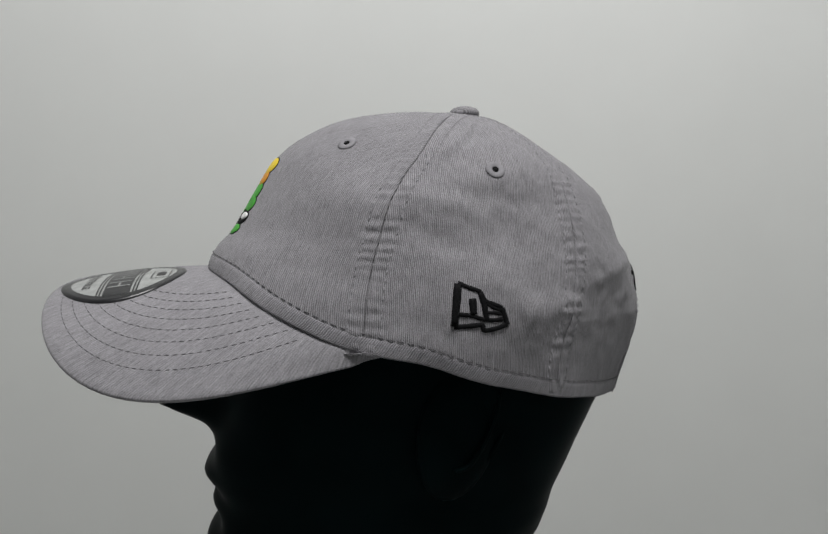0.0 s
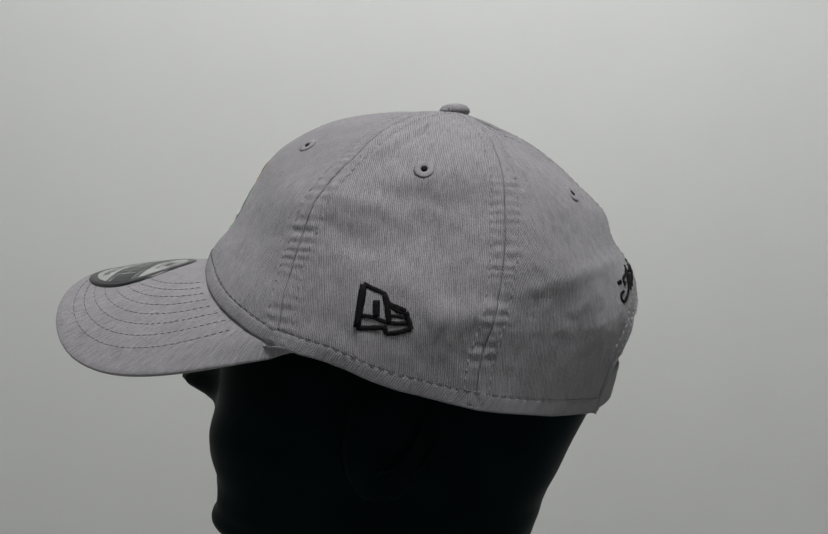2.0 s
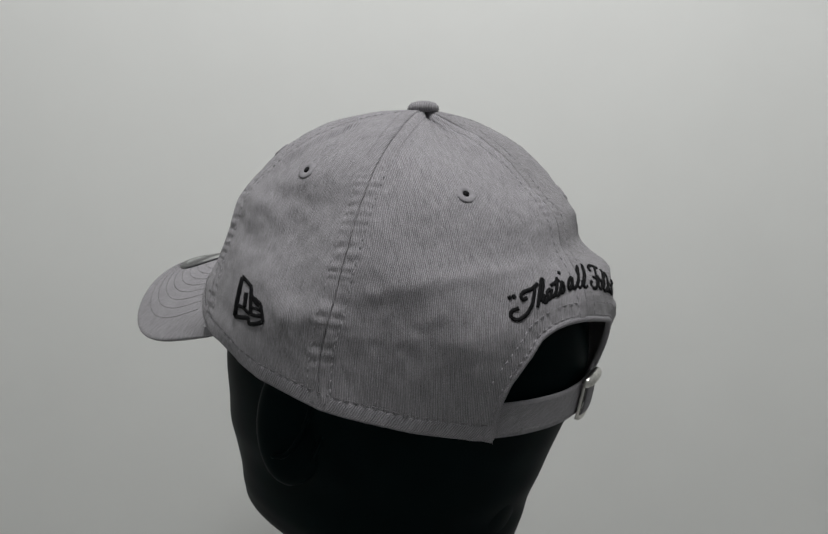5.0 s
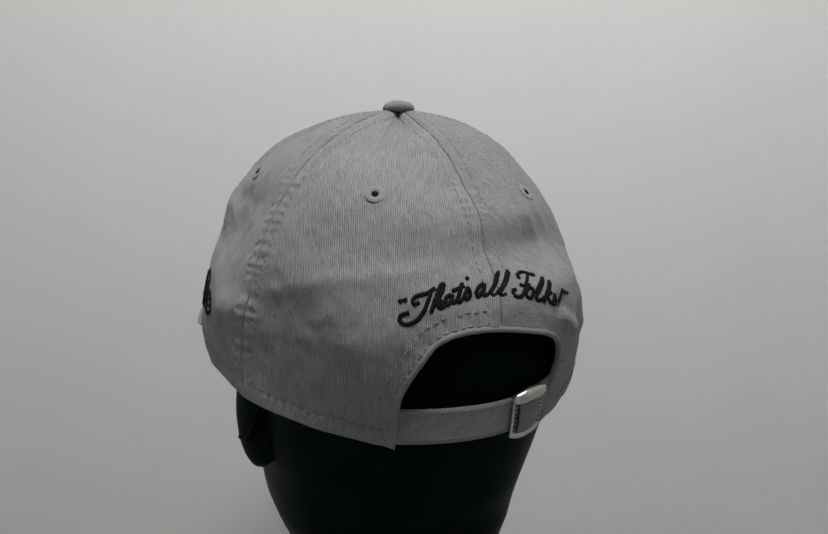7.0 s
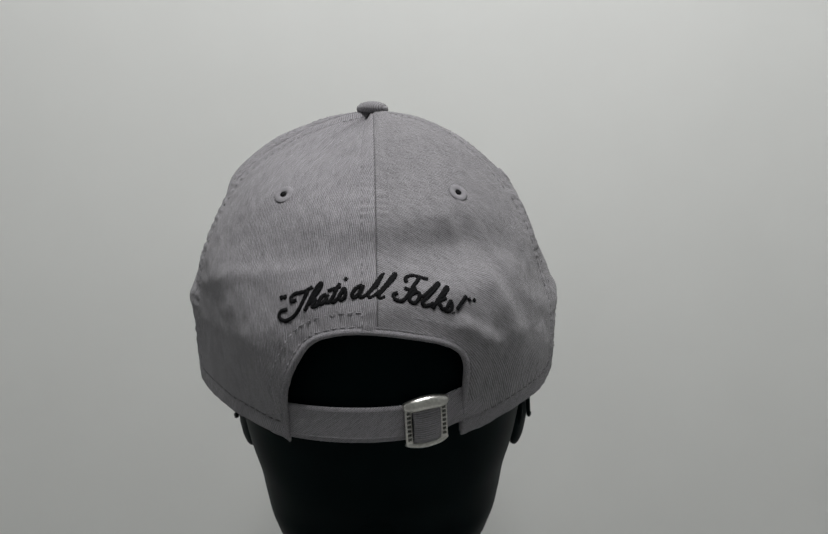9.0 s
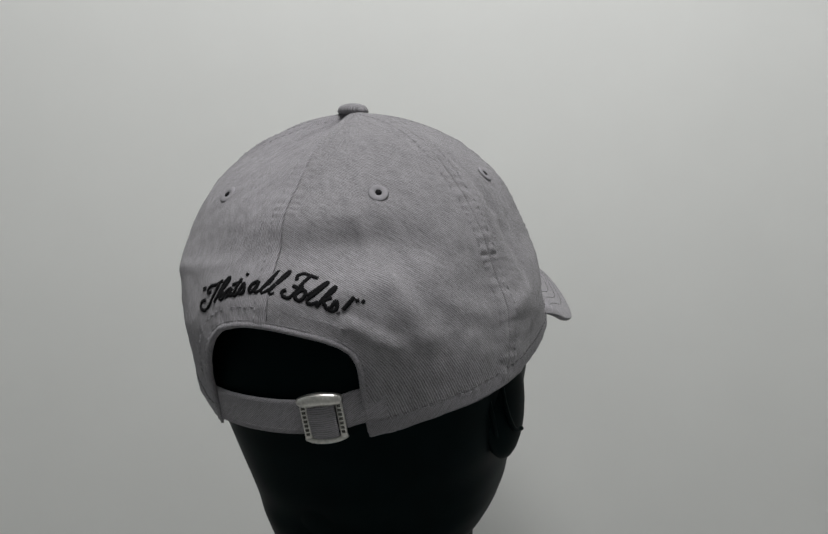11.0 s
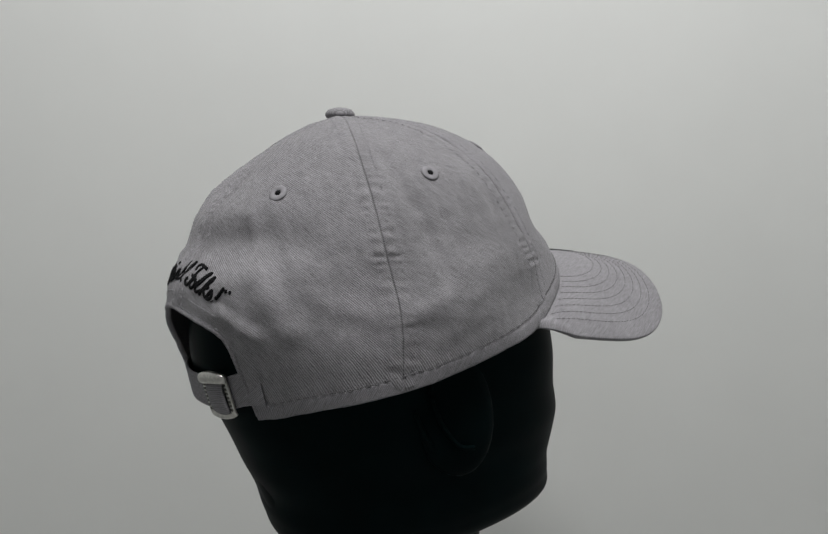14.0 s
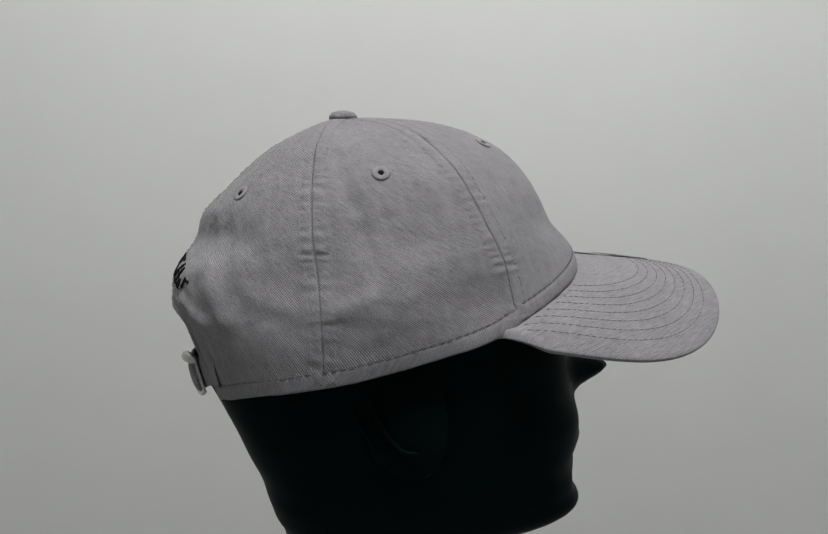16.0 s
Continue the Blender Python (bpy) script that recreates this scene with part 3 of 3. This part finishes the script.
def thread(bm, tree, line, place, radius, closed=False):
    """A satin-stitched stroke along a flat line: place maps it to a start and a way on to the cloth."""
    pts, nn = [], []
    fine = smooth_line([(x, y, 0) for x, y in line], 6, closed) if len(line) > 2 else [Vector((*line[0], 0)).lerp(Vector((*line[1], 0)), k / 6) for k in range(7)]
    for i, q in enumerate(fine):
        start, way = place(q.x, q.y)
        p, n = lay(tree, start, way, 0.0001)
        pts.append(p)
        nn.append(n)
    rad = [radius * (0.93 + 0.14 * ((i * 7) % 5) / 4) for i in range(len(pts))]
    tube(bm, pts, rad, 8, closed, 0.6, nn)


SCRIPT = [
    ("quote_mark", [[(85, 214), (95, 238)], [(108, 210), (119, 234)]]),
    ("letter_t", [[(188, 240), (160, 250), (152, 225), (178, 200), (230, 188), (276, 160)], [(250, 182), (228, 250), (205, 310), (175, 355), (130, 378), (92, 355), (95, 318), (136, 303)]]),
    ("letter_h", [[(246, 312), (268, 245), (300, 165), (322, 138), (324, 160), (298, 215), (262, 270)], [(262, 275), (290, 238), (302, 246), (288, 280), (304, 286), (328, 264)]]),
    ("letter_a", [[(364, 208), (336, 224), (326, 256), (342, 268), (362, 240), (372, 208), (362, 252), (378, 258), (396, 240)]]),
    ("letter_t", [[(432, 138), (412, 196), (396, 246), (412, 254), (432, 236)], [(370, 186), (442, 158)]]),
    ("apostrophe", [[(469, 104), (460, 120)]]),
    ("letter_s", [[(432, 236), (458, 172), (470, 198), (468, 228), (446, 240), (434, 228)]]),
    ("letter_a", [[(562, 148), (528, 168), (510, 204), (524, 226), (550, 196), (568, 150), (554, 210), (570, 222), (592, 208)]]),
    ("letter_l", [[(592, 208), (622, 160), (662, 92), (674, 82), (668, 104), (630, 166), (604, 206), (612, 226), (634, 212)]]),
    ("letter_l", [[(634, 212), (670, 176), (716, 104), (738, 74), (736, 98), (694, 164), (664, 206), (672, 226), (696, 216)]]),
    ("letter_f", [[(806, 124), (800, 98), (830, 80), (870, 86), (924, 98)], [(876, 90), (848, 140), (820, 202), (790, 236), (752, 228), (740, 202), (764, 188)], [(796, 158), (834, 168), (866, 160)]]),
    ("letter_o", [[(872, 172), (840, 196), (832, 230), (858, 246), (880, 222), (884, 190), (866, 176)], [(880, 196), (898, 206)]]),
    ("letter_l", [[(898, 208), (930, 176), (968, 130), (984, 116), (980, 134), (940, 190), (906, 232), (914, 258), (940, 256), (966, 240)]]),
    ("letter_k", [[(962, 276), (984, 226), (1018, 158), (1034, 136), (1034, 158), (1002, 206)], [(1034, 204), (1004, 222), (992, 232), (1006, 254), (1022, 276), (1042, 264)]]),
    ("letter_s", [[(1042, 264), (1058, 222), (1070, 250), (1066, 278), (1044, 286), (1030, 276)]]),
    ("exclamation_mark", [[(1146, 184), (1126, 224), (1100, 274)], [(1080, 292), (1082, 297)]]),
    ("quote_mark", [[(1160, 194), (1170, 216)], [(1186, 200), (1200, 214)]]),
]


def build_embroidery(cap):
    tree = skin()
    bm_all = new("slogan_embroidery")
    bm_all.parent = cap
    tagged(bm_all, "black satin-stitched script slogan above the rear opening")

    def rear(x, y):
        y2 = 0.03575 + -5.7386e-05 * x + 6.3168e-06 * y + -2.709e-09 * x * x
        z2 = -0.02504 + 6.4292e-06 * x + -5.2409e-05 * y + -6.462e-09 * x * x
        return (-0.2, y2, z2), (1, 0, 0)
    for name, lines in SCRIPT:
        bm = bmesh.new()
        for line in lines:
            thread(bm, tree, line, rear, 0.00076 if name != "exclamation_mark" else 0.0008)
        part(name, bm, BLACK_THREAD, bm_all)

    flag = new("flag_emblem")
    flag.parent = cap
    tagged(flag, "black embroidered flag-shaped maker's mark")

    def left(x, y):
        return (0.00361 + -6.4588e-05 * x + 3.5141e-06 * y, 0.2, -0.02826 + 8.5593e-07 * x + -6.8186e-05 * y), (0, -1, 0)
    for name, line, r in (
            ("pole_bar", [(98, 66), (80, 288)], 0.00150), ("top_edge", [(98, 62), (160, 88), (222, 112), (254, 160), (300, 178), (352, 200)], 0.00082),
            ("bottom_edge", [(78, 292), (160, 290), (236, 286), (250, 314), (320, 308), (384, 290)], 0.00092), ("fly_edge", [(352, 202), (370, 246), (386, 290)], 0.00095),
            ("rule", [(104, 226), (170, 234), (262, 260), (362, 262)], 0.0008), ("inner_bar", [(180, 146), (188, 228)], 0.0014),
            ("inner_edge", [(226, 116), (248, 190), (262, 260)], 0.0011), ("stripe", [(262, 172), (300, 196), (352, 214)], 0.0007), ("stripe", [(258, 222), (310, 226), (362, 238)], 0.0006)):
        bm = bmesh.new()
        thread(bm, tree, line, left, r)
        part(name, bm, BLACK_THREAD, flag)

    # the coloured front embroidery, as plain ovals of its colours
    front = new("front_embroidery")
    front.parent = cap
    tagged(front, "embroidered patch of plain coloured ovals on the front panel")
    for name, mat, cy, cz, ry, rz in (("yellow_oval", YELLOW, 0.0040, 0.0118, 0.0078, 0.0036), ("orange_oval", ORANGE, 0.0036, 0.0066, 0.0066, 0.0036),
                                      ("green_oval", GREEN, 0.0020, 0.0006, 0.0098, 0.0048), ("green_oval", GREEN, 0.0016, -0.0046, 0.0116, 0.0046),
                                      ("black_oval", BLACK_THREAD, 0.0034, -0.0104, 0.0106, 0.0036), ("white_oval", WHITE, 0.0090, -0.0098, 0.0042, 0.0015),
                                      ("green_oval", GREEN, 0.0054, -0.0154, 0.0068, 0.0022)):
        bm = bmesh.new()
        rows = []
        extra = 0.0004 if name == "white_oval" else 0.0
        for k in range(33):
            a = k * math.tau / 32
            rows.append([lay(tree, (0.2, cy + ry * f * math.cos(a), cz + rz * f * math.sin(a)), (-1, 0, 0), l + extra)[0] for f, l in ((0.01, 0.0005), (0.5, 0.0005), (0.92, 0.0005), (1.0, 0.0001))])
        grid(bm, rows)
        part(name, bm, mat, front)
        if mat in (YELLOW, ORANGE, GREEN):
            bm = bmesh.new()
            thread(bm, tree, [(cy + ry * math.cos(a), cz + rz * math.sin(a)) for a in np.linspace(0, math.tau, 17)[:-1]], lambda y, z: ((0.2, y, z), (-1, 0, 0)), 0.00035, True)
            part("outline", bm, BLACK_THREAD, front)


def build_button(cap):
    bm = bmesh.new()
    prof = [(0.0, 0.0046), (0.003, 0.0044), (0.0055, 0.0036), (0.0068, 0.0022), (0.0070, 0.0010), (0.0064, 0.0), (0.004, -0.0006)]
    rows = []
    for k in range(33):
        a = k * math.tau / 32
        rows.append([(XC + r * math.cos(a), r * math.sin(a), 0.0355 + z) for r, z in prof])
    grid(bm, rows, [[(r * math.cos(k * math.tau / 32), r * math.sin(k * math.tau / 32)) for r, z in prof] for k in range(33)])
    bmesh.ops.remove_doubles(bm, verts=bm.verts, dist=1e-6)
    part("button", bm, CLOTH_RIGHT, cap, "cloth-covered button on the crown's top")


def on_crown(theta, v):
    """An axis frame on the crown: origin, right, up, normal."""
    p, n = crown(theta, v)
    up = Vector((0, 0, 1)) - n * n.z
    up.normalize()
    return p, up.cross(n).normalized(), up, n


EYELETS = [(29.6, 0.397), (-23.6, 0.365), (85.7, 0.452), (-85.4, 0.456), (147.2, 0.486), (-147.7, 0.481)]


def build_eyelets(cap):
    for t, v in EYELETS:
        p, r, u, n = on_crown(t, v)
        bm = bmesh.new()
        ring = [p + (r * math.cos(a) + u * math.sin(a)) * 0.0025 + n * 0.0001 for a in np.linspace(0, math.tau, 61)[:-1]]
        tube(bm, ring, [(0.00152, 0.00144, 0.00126)[k % 3] * (1 + 0.06 * math.sin(k * 2.3)) for k in range(60)], 8, closed=True, flat=0.42, normals=[n] * 60)
        e = part("eyelet", bm, THREAD, cap, "stitched round eyelet")
        bm = bmesh.new()
        disc = [bm.verts.new(p + (r * math.cos(a) + u * math.sin(a)) * 0.0012 + n * 0.0006) for a in np.linspace(0, math.tau, 17)[:-1]]
        low = [bm.verts.new(q.co - n * 0.0012) for q in disc]
        bm.faces.new(disc)
        for k in range(16):
            bm.faces.new((disc[k], disc[(k + 1) % 16], low[(k + 1) % 16], low[k]))
        part("hole", bm, BLACK_THREAD, e)


STRAP_Z = spline([-0.042, -0.031, -0.0195, -0.008, 0.01, 0.034, 0.045], [-.0755, -.0768, -.0805, -.0815, -.0820, -.0822, -.0822])


def strap_x(y):
    return -0.0992 + (9.5 if y > 0 else 6.0) * y * y


def build_strap(cap):
    bm = bmesh.new()
    rows, uvs = [], []
    for y in np.linspace(0.0365, -0.040, 60):
        x, zc = strap_x(y), STRAP_Z(y)
        row = []
        for dz, dx in ((0.0066, 0.0), (0.0063, -0.0009), (0.0048, -0.0008), (0.0, -0.0010), (-0.0054, -0.0008), (-0.0070, -0.0009), (-0.0073, 0.0), (-0.0067, 0.0009), (0.006, 0.0009), (0.0066, 0.0)):
            row.append((x + dx - 0.22 * dz, y, zc + dz))
        rows.append(row)
        uvs.append([(y, p[2]) for p in row])
    grid(bm, rows, uvs)
    strap = part("strap", bm, CLOTH_EDGE, cap, "twill adjusting strap across the rear opening")
    for d in (0.0052, -0.0052):
        pts = [Vector((strap_x(y) - 0.0009 - 0.22 * d, y, STRAP_Z(y) + d)) for y in np.linspace(0.0315, -0.010, 400)]
        bm = bmesh.new()
        stitches(bm, pts, [Vector((-1, 0, 0))] * len(pts), r=0.00015)
        part("strap_stitching", bm, THREAD, strap)
    build_buckle(cap)


def build_buckle(cap):
    """A slide buckle: two engraved side bars, a domed upper bar, a lower bar, the strap arching through."""
    y0 = -0.0184
    n = Vector((-1, 13.0 * y0, 0)).normalized()
    up = (Vector((0, 0, 1)) + n * 0.24 + n.cross(Vector((0, 0, 1))) * 0.12).normalized()
    n = (n - up * n.dot(up)).normalized()
    r = up.cross(n).normalized()
    base = Vector((strap_x(y0) - 0.0012, y0, -0.0811))
    m = Matrix((( r.x, up.x, n.x, base.x), (r.y, up.y, n.y, base.y), (r.z, up.z, n.z, base.z), (0, 0, 0, 1)))
    buckle = new("buckle")
    buckle.parent = cap
    tagged(buckle, "brushed nickel slide buckle on the strap")
    for sgn in (1, -1):
        bm = bmesh.new()
        block(bm, 0.0026, 0.0150, 0.0012, m @ pose(sgn * 0.0066, -0.0004, 0.0006), 0.0003)
        side = part("side_bar", bm, STEEL, buckle)
        for k in range(7):
            bm = bmesh.new()
            block(bm, 0.0013, 0.0010, 0.0003, m @ pose(sgn * 0.0066, -0.0058 + 0.0018 * k, 0.0013) @ pose(0, 0, 0, 0, 0, 0))
            part("engraved_bar", bm, DARK_STEEL, side)

    def bar(y, bow, rad, flat, lift):
        bm = bmesh.new()
        pts, rr = [], []
        for k in range(17):
            f = k / 8 - 1
            pts.append(m @ Vector((0.0080 * f, y + bow * (1 - f * f), lift * (1 - f ** 4) + 0.0004)))
            rr.append(rad * (0.55 + 0.45 * math.sqrt(max(0, 1 - f * f))))
        tube(bm, pts, rr, 12, flat=flat, normals=[n] * 17)
        return bm
    part("upper_bar", bar(0.0074, 0.0012, 0.0027, 0.8, 0.0016), STEEL, buckle, "domed upper bar")
    part("lower_bar", bar(-0.0078, -0.0014, 0.0012, 0.8, 0.0006), STEEL, buckle)
    bm = bmesh.new()
    rows, uvs = [], []
    for k in range(21):
        f = k / 10 - 1
        row = []
        for j in range(9):
            g = j / 4 - 1
            row.append(m @ Vector((0.0051 * g, 0.0074 * f - 0.0006 - 0.0012 * (1 - g * g) * max(0, -f), 0.0006 + 0.0024 * (1 - f ** 4) * (1 - 0.35 * g * g))))
        rows.append(row)
        uvs.append([(0.0008 * j, 0.015 * k / 20) for j in range(9)])
    grid(bm, rows, uvs)
    ob = part("strap_loop", bm, CLOTH_LOOP, buckle, "strap cloth arched through the buckle")
    so = ob.modifiers.new("cloth", "SOLIDIFY")
    so.thickness, so.offset = 0.0008, -1


build_booth()
CAP = build_cap()
for o in CAP.children_recursive:
    if o.parent == CAP:
        o.location = (0, SIDE, EYE)


# ---------------------------------------------------------------- the head
def build_head():
    bm = bmesh.new()
    # face and skull
    zs = [-.1810, -.1790, -.1745, -.164, -.150, -.1375, -.125, -.1134, -.098, -.080, -.05, -.03, -.01, .005, .018, .025, .0275]
    F = spline(zs, [.034, .0600, .0760, .0946, .0927, .0900, .0927, .0927, .0870, .0835, .0740, .0700, .0600, .0480, .0300, .0140, .002])
    B = spline(zs, [.010, .0300, .0450, .0600, .0669, .0705, .0765, .0813, .0885, .0970, .0985, .0930, .0800, .0660, .0460, .0250, .003])
    Wd = spline(zs, [.003, .0170, .0270, .0456, .0542, .0572, .0592, .0625, .0655, .0680, .0670, .0630, .0560, .0480, .0340, .0170, .002])
    levels = sorted(list(np.linspace(-.1810, .0275, 120)) + list(np.linspace(-.1806, -.174, 10)))
    place = pose(0, -0.0043, 0, 0, 0, -2.85)
    xm = 0.003
    rows = []
    for k in range(121):
        a = k * math.tau / 120
        c, s = math.cos(a), math.sin(a)
        p = 2 / 2.43 if c > 0 else 2 / 2.26
        row = []
        for z in levels:
            x = xm + ((F(z) - xm) if c > 0 else (B(z) + xm)) * math.copysign(abs(c) ** p, c)
            y = Wd(z) * math.copysign(abs(s) ** p, s)
            if c > 0:
                lips = 0.0034 * math.exp(-((z + 0.1255) / 0.0042) ** 2) + 0.0026 * math.exp(-((z + 0.1390) / 0.0040) ** 2) - 0.0024 * math.exp(-((z + 0.1326) / 0.0020) ** 2)
                lips -= 0.0036 * math.exp(-((z + 0.1485) / 0.0048) ** 2) + 0.0026 * math.exp(-((z + 0.1135) / 0.0055) ** 2)
                x += lips * math.exp(-(y / 0.022) ** 4)
                x += math.exp(-(y / 0.0137) ** 2) * (0.0292 * math.exp(-((z + 0.0947) / 0.0085) ** 2) + 0.010 * math.exp(-((z + 0.0767) / 0.014) ** 2))
            row.append(place @ Vector((x, y, z)))
        rows.append(row)
    grid(bm, rows)
    # neck, with a flared foot
    zs = [-.29, -.284, -.270, -.245, -.21, -.17, -.148, -.122, -.100]
    F = spline(zs, [.072, .072, .060, .050, .047, .046, .046, .046, .045])
    B = spline(zs, [.078, .078, .064, .054, .0515, .0590, .0672, .0770, .0850])
    Wd = spline(zs, [.068, .068, .056, .047, .0445, .0445, .0458, .0500, .0560])
    rows = []
    for k in range(73):
        a = k * math.tau / 72
        c, s = math.cos(a), math.sin(a)
        rows.append([place @ Vector(((F(z) if c > 0 else B(z)) * c, Wd(z) * s, z)) for z in np.linspace(-.29, -.10, 60)])
    grid(bm, rows)
    # ears: a shallow shell with a rolled rim
    for sgn in (1, -1):
        m = Matrix.Translation(place @ Vector((-0.012, sgn * 0.0635, -0.093))) @ pose(0, 0, 0, 0, -14, sgn * 16)
        bmesh.ops.create_uvsphere(bm, u_segments=24, v_segments=14, radius=1.0, matrix=m @ Matrix.Diagonal((0.0190, 0.0065, 0.0300, 1)))
        rim = [(0.006, -0.0275), (-0.003, -0.0285), (-0.011, -0.020), (-0.0175, -0.004), (-0.0195, 0.012), (-0.013, 0.027), (0.000, 0.031), (0.010, 0.022)]
        tube(bm, smooth_line([m @ Vector((x * 0.93, sgn * (0.0040 - 0.0028 * (1 if z < -0.015 else 0)), z * 0.95)) for x, z in rim], 6), 0.0012, 8)
        fold = [(0.003, -0.016), (-0.004, -0.012), (-0.0095, 0.002), (-0.010, 0.016), (-0.002, 0.024)]
        tube(bm, smooth_line([m @ Vector((x, sgn * 0.0070, z)) for x, z in fold], 6), 0.0010, 8)
    bmesh.ops.remove_doubles(bm, verts=bm.verts, dist=1e-6)
    return mesh_object("mannequin_head", bm, BLACK_HEAD)


HEAD = build_head()
for v in HEAD.data.vertices:
    v.co += Vector((0, SIDE, EYE))
tagged(HEAD, "glossy black mannequin head wearing the cap", "mannequin head")


# ---------------------------------------------------------------- what turns
def motions():
    rows = [(t, pose(0, 0, 0, 0, 0, FORWARD - a)) for t, a in TURNS]
    walk(CAP, rows)
    walk(HEAD, rows)


motions()
